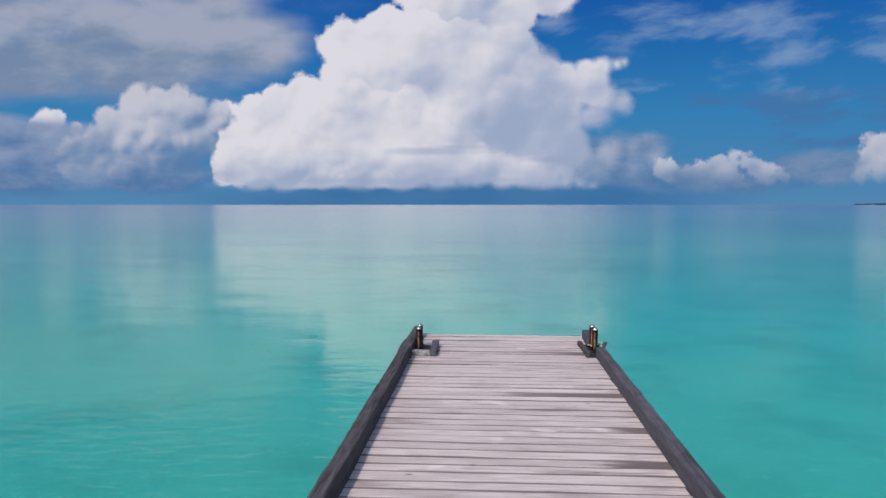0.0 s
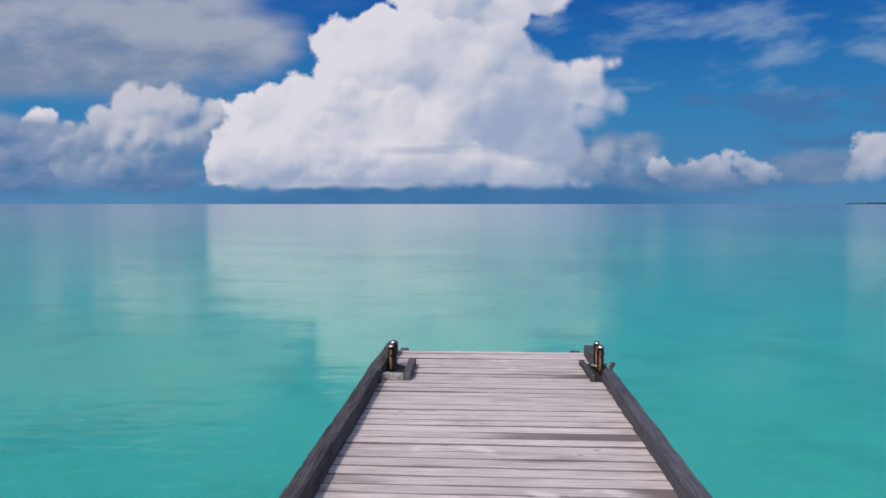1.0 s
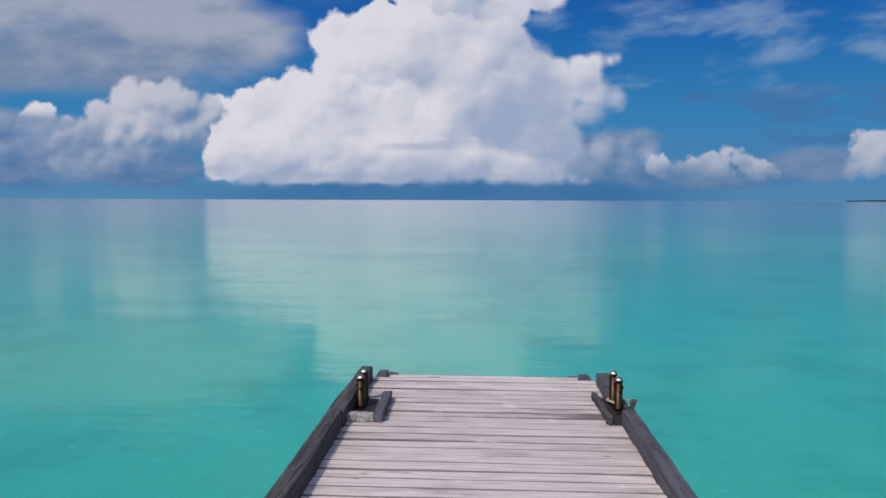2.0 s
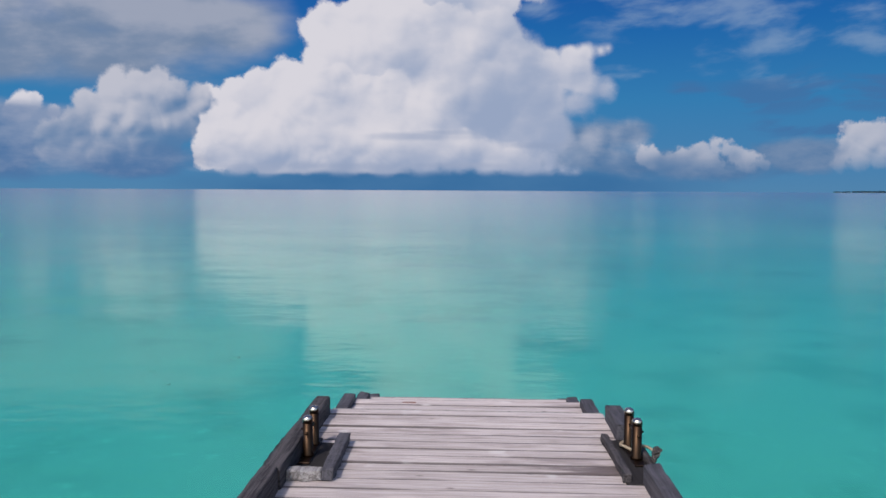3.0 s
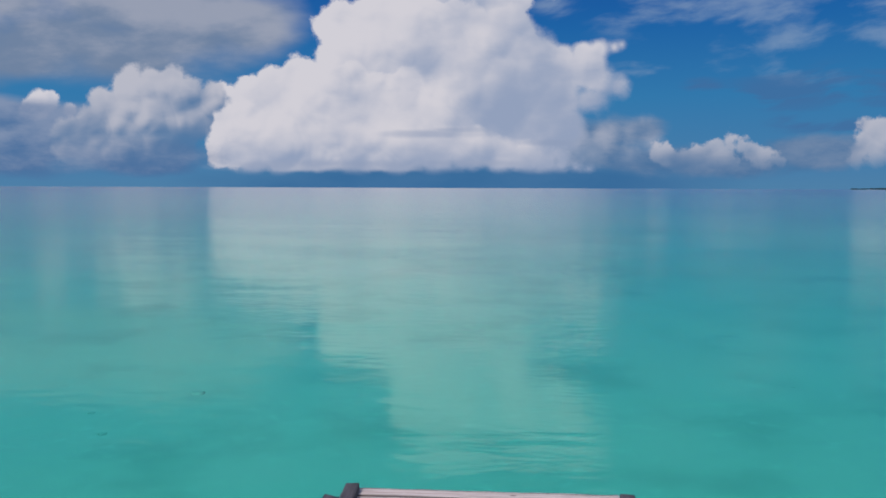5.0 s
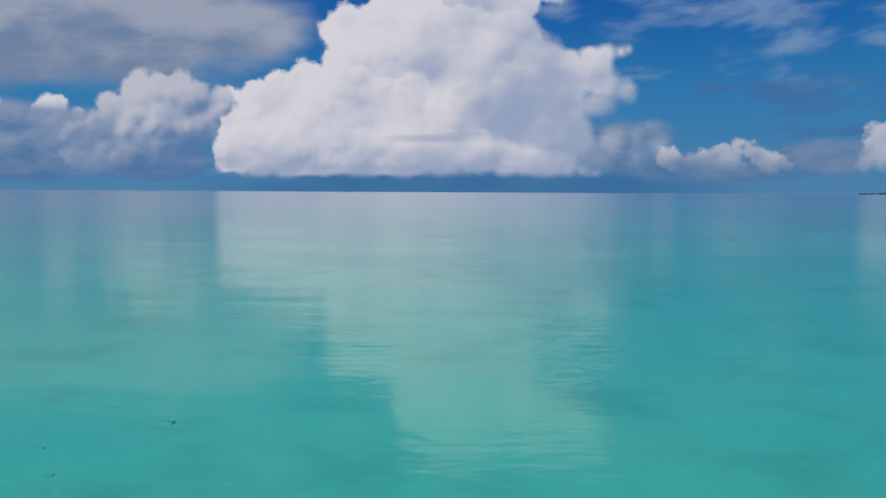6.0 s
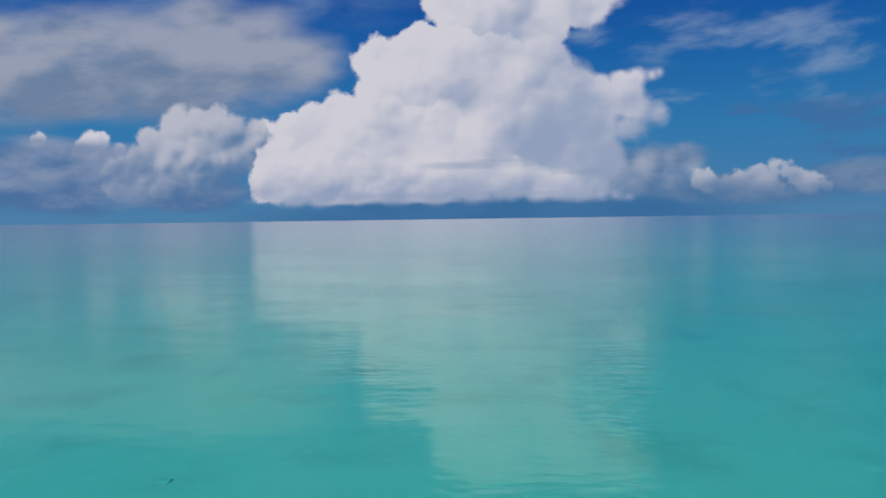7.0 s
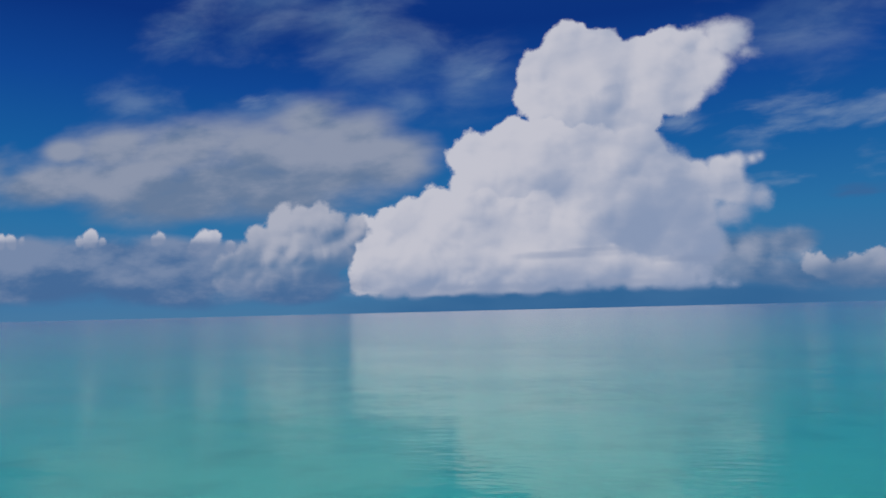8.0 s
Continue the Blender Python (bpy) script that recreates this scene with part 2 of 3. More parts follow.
BANK_RIGHT = [
    (0.093, 0.068, 0.0419), (0.136, 0.07, 0.0343), (0.181, 0.072, 0.0282), (0.218, 0.079, 0.0172), (0.231, 0.09, 0.0092), (0.245, 0.062, 0.0234),
    (0.155, 0.043, 0.0312), (0.217, 0.045, 0.0263),
]
PUFFS = [
    (-0.612, 0.117, 0.0172), (-0.626, 0.109, 0.0135), (-0.597, 0.12, 0.0133), (-0.564, 0.106, 0.0113), (-0.687, 0.126, 0.0099), (-0.698, 0.124, 0.007),
    (-0.817, 0.128, 0.0156), (-0.838, 0.126, 0.0094), (-0.793, 0.124, 0.0093), (-0.97, 0.134, 0.0121), (-0.993, 0.134, 0.0111), (-0.95, 0.134, 0.0077),
]
CUMULUS_RIGHT = [
    (0.262, 0.05, 0.007), (0.265, 0.039, 0.0087), (0.282, 0.033, 0.011), (0.299, 0.037, 0.0117), (0.317, 0.044, 0.014), (0.335, 0.054, 0.0123),
    (0.353, 0.064, 0.01), (0.367, 0.061, 0.01), (0.38, 0.05, 0.0093), (0.402, 0.044, 0.007), (0.419, 0.039, 0.0083), (0.349, 0.037, 0.017),
    (0.391, 0.037, 0.0123),
]
CUMULUS_FAR_RIGHT = [
    (0.527, 0.052, 0.0153), (0.545, 0.067, 0.017), (0.54, 0.08, 0.0093), (0.56, 0.074, 0.0183), (0.579, 0.059, 0.026), (0.609, 0.055, 0.026),
    (0.55, 0.048, 0.0183), (0.519, 0.042, 0.0093),
]
SKY_STRENGTH = 0.34
SKY_STOPS = [(0.0, (0.085, 0.235, 0.42)), (0.025, (0.072, 0.225, 0.43)), (0.12, (0.036, 0.205, 0.445)), (0.21, (0.015, 0.135, 0.405)),
             (0.30, (0.009, 0.077, 0.345)), (0.38, (0.0055, 0.040, 0.245)), (0.6, (0.012, 0.06, 0.28)), (1.0, (0.03, 0.11, 0.38))]
SKY_SHEET = [
    (-0.863, 0.278, 0.056, 0.0281), (-0.777, 0.279, 0.101, 0.0507), (-0.643, 0.266, 0.135, 0.0565), (-0.516, 0.252, 0.122, 0.0551),
    (-0.436, 0.295, 0.078, 0.0466), (-0.377, 0.268, 0.085, 0.0510), (-0.306, 0.220, 0.079, 0.0476), (-0.423, 0.211, 0.154, 0.0646),
    (-0.573, 0.207, 0.176, 0.0617), (-0.734, 0.213, 0.173, 0.0605), (-0.894, 0.228, 0.122, 0.0488), (-0.672, 0.180, 0.179, 0.0394),
    (-0.478, 0.175, 0.155, 0.0388), (-1.101, 0.251, 0.147, 0.0513),
]
SKY_STREAKS = [
    (0.313, 0.190, 0.115, 0.0576), (0.425, 0.212, 0.168, 0.0840), (0.543, 0.222, 0.152, 0.0759), (0.372, 0.243, 0.153, 0.0687),
    (0.213, 0.237, 0.100, 0.0600), (0.114, 0.248, 0.062, 0.0309), (0.237, 0.164, 0.062, 0.0309), (0.441, 0.155, 0.092, 0.0321),
    (-0.151, 0.345, 0.073, 0.0367), (-0.506, 0.332, 0.097, 0.0290), (0.290, 0.244, 0.146, 0.0732),
]
SKY_SMOKE = [
    (-0.506, 0.323, 0.132, 0.0395), (-0.736, 0.343, 0.119, 0.0537), (-0.303, 0.374, 0.144, 0.1005), (-0.365, 0.442, 0.146, 0.0878),
    (-0.515, 0.487, 0.169, 0.1014), (-0.278, 0.311, 0.092, 0.0552), (-0.654, 0.457, 0.109, 0.0547), (-0.190, 0.330, 0.110, 0.1000),
    (0.250, 0.370, 0.140, 0.0900),
]
SKY_DARK_STREAKS = [
    (0.420, 0.131, 0.115, 0.0403), (0.502, 0.138, 0.130, 0.0455), (0.314, 0.135, 0.046, 0.0231), (0.569, 0.141, 0.114, 0.0457),
    (0.488, 0.091, 0.130, 0.0326),
]
SKY_BANKS = [
    (-0.592, 0.070, 0.096, 0.0480), (-0.691, 0.084, 0.125, 0.0450), (-0.826, 0.086, 0.147, 0.0540), (-0.957, 0.094, 0.141, 0.0564),
    (-1.130, 0.096, 0.175, 0.0787), (-0.671, 0.056, 0.178, 0.0391), (-0.901, 0.059, 0.186, 0.0408), (-0.480, 0.044, 0.120, 0.0297),
]
WISPS = [(-0.060, 0.074, 0.100, 0.0085), (-0.020, 0.079, 0.050, 0.0060), (-0.200, 0.030, 0.200, 0.0100), (0.000, 0.034, 0.120, 0.0070), (0.110, 0.062, 0.060, 0.0065)]
RAIN = [(-0.10, 0.004, 0.36, 0.040), (0.10, 0.006, 0.30, 0.036)]
SKY_BANKS_RIGHT = [
    (0.114, 0.072, 0.083, 0.0413), (0.178, 0.073, 0.081, 0.0342), (0.229, 0.078, 0.044, 0.0219), (0.156, 0.052, 0.134, 0.0294),
    (0.284, 0.039, 0.158, 0.0221), (0.467, 0.049, 0.100, 0.0280), (0.347, 0.033, 0.124, 0.0248),
]
build_world()

sun = new("sun", bpy.data.lights.new("sun", "SUN"))
sun.data.energy, sun.data.angle, sun.data.color = 3.25, radians(0.6), (1.0, 0.97, 0.945)
sun.matrix_world = look(SUN_TO * 50, (0, 0, 0))


# ---- materials ----
def material(name):
    m = bpy.data.materials.new(name)
    m.use_nodes = True
    return m, Nodes(m.node_tree)


def finish(n, shader):
    n.add("ShaderNodeOutputMaterial", {"Surface": shader})


def principled(n, colour, rough, normal=None, metal=0.0, specular=0.4):
    links = {"Base Color": colour, "Roughness": rough, "Metallic": metal, "Specular IOR Level": specular}
    if normal is not None:
        links["Normal"] = normal
    return n.add("ShaderNodeBsdfPrincipled", links)


def bump(n, height, distance, strength=1.0, normal=None):
    links = {"Height": height, "Distance": distance, "Strength": strength}
    if normal is not None:
        links["Normal"] = normal
    return n.add("ShaderNodeBump", links)


def wood_material(name, light, dark, along="X", stain=0.5, contrast=1.0, knots=False, depth=0.004, rot=None):
    """Sun-bleached or dark timber with grain along one axis, stains and per-piece tone."""
    m, n = material(name)
    co = n.add("ShaderNodeTexCoord").outputs["Object"]
    info = n.add("ShaderNodeObjectInfo").outputs["Random"]
    shift = n.add("ShaderNodeCombineXYZ", {"X": n.math("MULTIPLY", info, 37.0), "Y": n.math("MULTIPLY", info, 91.0), "Z": info})
    place = n.add("ShaderNodeVectorMath", {0: co, 1: shift}, operation="ADD")
    stretch = (1.6, 40.0, 40.0) if along == "X" else (40.0, 1.6, 40.0)
    grain_co = n.add("ShaderNodeMapping", {"Vector": place, "Scale": stretch})
    grain = n.noise(grain_co, 1.6, 6.0, 0.65, 0.4)
    broad = n.noise(n.add("ShaderNodeMapping", {"Vector": place, "Scale": (1.2, 5.0, 5.0) if along == "X" else (5.0, 1.2, 5.0)}), 1.3, 4.0, 0.6)
    fine = n.noise(place, 90.0, 3.0, 0.6)
    g = n.step(grain, 0.38, 0.66)
    colour = n.mix(n.math("MULTIPLY", g, 0.70 * contrast), (*light, 1), (*dark, 1))
    spots = n.step(broad, 0.50, 0.72)
    colour = n.mix(n.math("MULTIPLY", spots, stain), colour, (*dark, 1))
    tone = n.add("ShaderNodeMapRange", {"Value": info, "To Min": 0.90, "To Max": 1.06})
    grey = n.add("ShaderNodeCombineColor", {"Red": tone, "Green": tone, "Blue": tone})
    colour = n.mix(1.0, colour, grey.outputs[0], "MULTIPLY")
    speck = n.step(fine, 0.60, 0.75)
    colour = n.mix(n.math("MULTIPLY", speck, 0.25), colour, (*dark, 1))
    if knots:
        cells = n.add("ShaderNodeTexVoronoi", {"Vector": n.add("ShaderNodeMapping", {"Vector": place, "Scale": (1.0, 2.6, 1.0)}), "Scale": 3.2, "Randomness": 1.0})
        near = n.step(cells.outputs["Distance"], 0.115, 0.035)
        some = n.math("GREATER_THAN", n.add("ShaderNodeSeparateColor", {0: cells.outputs["Color"]}).outputs[0], 0.45)
        colour = n.mix(n.math("MULTIPLY", n.math("MULTIPLY", near, some), 0.8), colour, (0.07, 0.05, 0.045, 1))
        # both long edges darkened unevenly, which draws the dark seams between planks
        across = n.add("ShaderNodeSeparateXYZ", {0: n.add("ShaderNodeTexCoord").outputs["Generated"]}).outputs["Y"]
        rim = n.math("ADD", n.math("ABSOLUTE", n.math("SUBTRACT", across, 0.5)), n.math("MULTIPLY", n.math("SUBTRACT", broad, 0.5), 0.10))
        colour = n.mix(n.math("MULTIPLY", n.step(rim, 0.41, 0.47), 0.88), colour, (0.065, 0.05, 0.048, 1))
        pale = n.step(n.noise(place, 3.3, 2.0, 0.5), 0.66, 0.74)
        colour = n.mix(n.math("MULTIPLY", pale, 0.45), colour, (0.60, 0.545, 0.51, 1))
    if rot:
        # a dark stain that has crept in from one end of the plank
        end = n.math("ADD", n.add("ShaderNodeSeparateXYZ", {0: co}).outputs["X"], n.math("MULTIPLY", n.math("SUBTRACT", broad, 0.5), 0.9))
        end = n.math("ADD", end, n.math("MULTIPLY", n.math("SUBTRACT", grain, 0.5), 0.5))
        colour = n.mix(n.math("MULTIPLY", n.step(end, *rot), 0.88), colour, (0.085, 0.062, 0.058, 1))
    relief = n.math("ADD", n.math("MULTIPLY", grain, 1.0), n.math("MULTIPLY", fine, 0.25))
    finish(n, principled(n, colour, 0.78, bump(n, relief, depth, 0.7), specular=0.25))
    return m


PLANK = wood_material("bleached_plank", (0.475, 0.398, 0.362), (0.118, 0.086, 0.078), "X", 0.60, 0.66, knots=True)
PLANK_ROTTEN = wood_material("rotten_plank", (0.43, 0.36, 0.325), (0.12, 0.09, 0.08), "X", 0.62, 0.75, knots=True, rot=(-0.55, 0.55))
PLANK_END = wood_material("plank_with_rotten_end", (0.43, 0.36, 0.326), (0.125, 0.092, 0.083), "X", 0.6, 0.7, knots=True, rot=(0.48, 0.78))
RAIL = wood_material("dark_rail_timber", (0.068, 0.057, 0.056), (0.010, 0.0085, 0.009), "Y", 0.85, 1.3, depth=0.012)
GREY_TIMBER = wood_material("grey_timber", (0.074, 0.067, 0.074), (0.018, 0.016, 0.018), "Y", 0.7, 1.0, depth=0.007)
# near-black colour that stands in for the shade inside the bitt wells
WELL_SHADE = wood_material("well_shade", (0.022, 0.018, 0.017), (0.008, 0.007, 0.007), "Y", 0.6)
FRAME_TIMBER = wood_material("bleached_frame_timber", (0.29, 0.262, 0.246), (0.08, 0.066, 0.06), "Y", 0.6, 1.2, depth=0.009)
PILE = wood_material("wet_pile_timber", (0.14, 0.11, 0.09), (0.05, 0.04, 0.035), "Y", 0.6)


def metal_material(name, colour, stain):
    m, n = material(name)
    co = n.add("ShaderNodeTexCoord").outputs["Object"]
    tarnish = n.step(n.noise(co, 14.0, 5.0, 0.6), 0.42, 0.70)
    scratch = n.noise(n.add("ShaderNodeMapping", {"Vector": co, "Scale": (60.0, 60.0, 6.0)}), 2.0, 4.0, 0.6)
    # bare metal at the head, rust that has crept up from the foot
    creep = n.math("ADD", n.add("ShaderNodeSeparateXYZ", {0: co}).outputs["Z"], n.math("MULTIPLY", n.math("SUBTRACT", n.noise(co, 22.0, 4.0, 0.6), 0.5), 0.09))
    tarnish = n.math("MAXIMUM", n.math("MULTIPLY", tarnish, 0.6), n.step(creep, 0.232, 0.205))
    c = n.mix(tarnish, (*colour, 1), (*stain, 1))
    rough = n.add("ShaderNodeMapRange", {"Value": tarnish, "To Min": 0.16, "To Max": 0.42})
    finish(n, principled(n, c, rough, bump(n, scratch, 0.0006, 0.5), metal=0.92))
    return m


def rubber_material():
    m, n = material("old_rubber")
    a = n.noise(n.add("ShaderNodeTexCoord").outputs["Object"], 30.0, 5.0, 0.6)
    c = n.mix(n.step(a, 0.45, 0.75), (0.008, 0.008, 0.009, 1), (0.05, 0.048, 0.046, 1))
    finish(n, principled(n, c, 0.7, bump(n, a, 0.006, 0.8), specular=0.3))
    return m


RUBBER = rubber_material()
STEEL = metal_material("tarnished_steel", (0.58, 0.51, 0.42), (0.036, 0.020, 0.011))
RUST_RED = wood_material("rusted_slot", (0.20, 0.075, 0.045), (0.07, 0.03, 0.02), "X", 0.5)
RUST = metal_material("rusty_plate", (0.07, 0.045, 0.03), (0.03, 0.018, 0.012))


def rope_material(name, light, dark):
    m, n = material(name)
    co = n.add("ShaderNodeTexCoord").outputs["Object"]
    twist = n.add("ShaderNodeTexWave", {"Vector": co, "Scale": 60.0, "Distortion": 3.0, "Detail": 2.0})
    fray = n.noise(co, 160.0, 3.0, 0.6)
    c = n.mix(n.math("MULTIPLY", twist, 0.6), (*light, 1), (*dark, 1))
    finish(n, principled(n, c, 0.9, bump(n, n.math("ADD", twist, fray), 0.003, 0.8), specular=0.2))
    return m


ROPE = rope_material("old_rope", (0.42, 0.33, 0.22), (0.16, 0.11, 0.07))
ROPE_DARK = rope_material("dark_frayed_rope", (0.085, 0.075, 0.068), (0.008, 0.007, 0.007))


def sand_material():
    m, n = material("lagoon_sand")
    co = n.add("ShaderNodeNewGeometry").outputs["Position"]
    patch = n.noise(co, 0.035, 5.0, 0.55)
    small = n.noise(co, 0.55, 5.0, 0.6)
    fine = n.noise(co, 5.0, 4.0, 0.6)
    c = n.mix(n.step(patch, 0.38, 0.66), (0.62, 0.60, 0.52, 1), (0.46, 0.50, 0.44, 1))
    c = n.mix(n.math("MULTIPLY", n.step(small, 0.46, 0.70), 0.42), c, (0.36, 0.39, 0.33, 1))
    # pale sand flecks, strengthened to imitate glints of sky on the wavelets
    c = n.mix(n.math("MULTIPLY", n.step(fine, 0.56, 0.72), 0.32), c, (0.84, 0.82, 0.72, 1))
    # beyond the lagoon the bed's colour darkens, standing in for light lost in deep water
    away = n.add("ShaderNodeVectorMath", {0: co}, operation="LENGTH").outputs["Value"]
    c = n.mix(n.step(n.math("MULTIPLY_ADD", patch, 60.0, away), 160.0, 600.0), c, (0.16, 0.34, 0.36, 1))
    finish(n, principled(n, c, 0.95, bump(n, small, 0.08, 0.4), specular=0.1))
    return m


def water_material():
    """Clear turquoise water: it tints what lies under it, and mirrors the sky by Fresnel."""
    m, n = material("lagoon_water")
    co = n.add("ShaderNodeNewGeometry").outputs["Position"]
    wide = n.add("ShaderNodeMapping", {"Vector": co, "Scale": (0.80, 1.7, 1.0)})
    ripple = n.noise(wide, 2.9, 2.0, 0.5, 0.3)
    swell = n.noise(n.add("ShaderNodeMapping", {"Vector": co, "Scale": (0.22, 1.0, 1.0)}), 0.22, 3.0, 0.5)
    patch = n.step(n.noise(n.add("ShaderNodeMapping", {"Vector": co, "Scale": (0.5, 1.0, 1.0)}), 0.075, 3.0, 0.5), 0.42, 0.68)
    amount = n.math("MULTIPLY_ADD", patch, 0.8, 0.2)
    h = n.math("ADD", n.math("MULTIPLY", n.math("MULTIPLY", ripple, amount), WATER_RIPPLE), n.math("MULTIPLY", swell, WATER_SWELL))
    normal = bump(n, h, 1.0, 1.0)
    # glassy by the pier, ruffled by the breeze out on the lagoon
    away = n.add("ShaderNodeVectorMath", {0: co}, operation="LENGTH").outputs["Value"]
    rough = n.add("ShaderNodeMapRange", {"Value": away, "From Min": 5.0, "From Max": 70.0, "To Min": WATER_ROUGH, "To Max": WATER_ROUGH_FAR})
    tint = n.add("ShaderNodeBsdfTransparent", {"Color": (*WATER_TINT, 1)})
    gloss = n.add("ShaderNodeBsdfGlossy", {"Color": (0.97, 0.97, 0.97, 1), "Roughness": rough, "Normal": normal})
    # the near faces of the waves, turned to the eye, mirror less than flat water
    fresnel = n.math("MULTIPLY", n.add("ShaderNodeFresnel", {"IOR": 1.333, "Normal": normal}), 0.94)
    mixed = n.add("ShaderNodeMixShader", {0: fresnel, 1: tint, 2: gloss})
    finish(n, mixed)
    return m


WATER_RIPPLE, WATER_SWELL, WATER_ROUGH, WATER_ROUGH_FAR = 0.023, 0.06, 0.090, 0.18
WATER_TINT = (0.245, 0.700, 0.682)
SAND = sand_material()
WATER = water_material()


def coral_material():
    m, n = material("dark_coral_rock")
    co = n.add("ShaderNodeTexCoord").outputs["Object"]
    a = n.noise(co, 9.0, 5.0, 0.6)
    c = n.mix(n.step(a, 0.4, 0.65), (0.50, 0.52, 0.44, 1), (0.56, 0.57, 0.48, 1))
    finish(n, principled(n, c, 0.9, bump(n, a, 0.03, 0.8), specular=0.1))
    return m


CORAL = coral_material()


def foliage_material():
    m, n = material("distant_palms")
    co = n.add("ShaderNodeNewGeometry").outputs["Position"]
    a = n.noise(co, 0.3, 4.0, 0.6)
    # haze of distance and dark silhouette are put into this blue-black colour
    c = n.mix(a, (0.010, 0.028, 0.040, 1), (0.022, 0.045, 0.055, 1))
    finish(n, principled(n, c, 0.9, specular=0.1))
    return m


PALMS = foliage_material()


# ---- mesh helpers ----
def part(name, bm, mat, parent=None, label="", smooth=False, place=None):
    me = bpy.data.meshes.new(name)
    bm.to_mesh(me)
    bm.free()
    me.materials.append(mat)
    if smooth:
        for p in me.polygons:
            p.use_smooth = True
    ob = new(name, me)
    if parent is not None:
        ob.parent = parent
    if place is not None:
        ob.matrix_basis = place
    if label:
        tagged(ob, label)
    return ob


def box_bm(sx, sy, sz, bevel=0.0, segments=1, cuts=0, axis=1):
    """A box round the origin, cut across one axis, with bevelled edges."""
    bm = bmesh.new()
    bmesh.ops.create_cube(bm, size=1.0)
    bmesh.ops.scale(bm, vec=(sx, sy, sz), verts=bm.verts)
    if bevel:
        bmesh.ops.bevel(bm, geom=bm.edges[:], offset=bevel, segments=segments, profile=0.6, affect="EDGES")
    if cuts:
        size = (sx, sy, sz)[axis]
        no = [0, 0, 0]
        no[axis] = 1
        for i in range(1, cuts):
            co = [0, 0, 0]
            co[axis] = -size / 2 + size * i / cuts
            bmesh.ops.bisect_plane(bm, geom=bm.verts[:] + bm.edges[:] + bm.faces[:], plane_co=co, plane_no=no)
    return bm


def roughen(bm, amount, scale, seed=0.0):
    for v in bm.verts:
        v.co += noise.noise_vector(v.co * scale + Vector((seed, seed * 0.7, seed * 1.3))) * amount
    return bm


def lathe_bm(profile, turns=20):
    """A body of revolution about z from (radius, height) pairs."""
    bm = bmesh.new()
    rings = []
    for r, z in profile:
        if r < 1e-6:
            rings.append([bm.verts.new((0, 0, z))])
        else:
            rings.append([bm.verts.new((r * math.cos(2 * math.pi * k / turns), r * math.sin(2 * math.pi * k / turns), z)) for k in range(turns)])
    for a, b in zip(rings, rings[1:]):
        for k in range(turns):
            j = (k + 1) % turns
            ring = [a[k % len(a)], a[j % len(a)], b[j % len(b)], b[k % len(b)]]
            ring = list(dict.fromkeys(ring))
            if len(ring) > 2:
                bm.faces.new(ring)
    bmesh.ops.recalc_face_normals(bm, faces=bm.faces[:])
    return bm


def tube_bm(points, radius, sides=8, wobble=0.0):
    """A tube along a list of points."""
    bm = bmesh.new()
    rings = []
    pts = [Vector(p) for p in points]
    for i, p in enumerate(pts):
        ahead = (pts[min(i + 1, len(pts) - 1)] - pts[max(i - 1, 0)]).normalized()
        side = ahead.cross(Vector((0.1, 0.2, 1))).normalized()
        up = side.cross(ahead)
        r = radius * (1 + wobble * math.sin(i * 2.1))
        rings.append([bm.verts.new(p + (side * math.cos(2 * math.pi * k / sides) + up * math.sin(2 * math.pi * k / sides)) * r) for k in range(sides)])
    for a, b in zip(rings, rings[1:]):
        for k in range(sides):
            bm.faces.new((a[k], a[(k + 1) % sides], b[(k + 1) % sides], b[k]))
    for ring in (rings[0], rings[-1]):
        bm.faces.new(ring)
    bmesh.ops.recalc_face_normals(bm, faces=bm.faces[:])
    return bm


def sheet_mesh(name, mat, z, rings, turns=64):
    """A round sheet that reaches the horizon, finer near the middle."""
    bm = bmesh.new()
    centre = bm.verts.new((0, 0, z))
    last = None
    for r in rings:
        ring = [bm.verts.new((r * math.cos(2 * math.pi * k / turns), r * math.sin(2 * math.pi * k / turns), z)) for k in range(turns)]
        for k in range(turns):
            j = (k + 1) % turns
            bm.faces.new((centre, ring[k], ring[j]) if last is None else (last[k], ring[k], ring[j], last[j]))
        last = ring
    return part(name, bm, mat)


# ---- large structure: sea bed and water ----
DECK = 0.80
BED = -0.60
RINGS = (4, 10, 25, 60, 150, 400, 1000, 2500, 6000, 15000)
ground = tagged(sheet_mesh("ground", SAND, BED, RINGS), "pale rippled sand of the shallow lagoon bed", "sea bed", kind="structure")
water = tagged(sheet_mesh("water", WATER, 0.0, RINGS), "calm clear turquoise lagoon water with glassy ripples", "water", kind="structure")


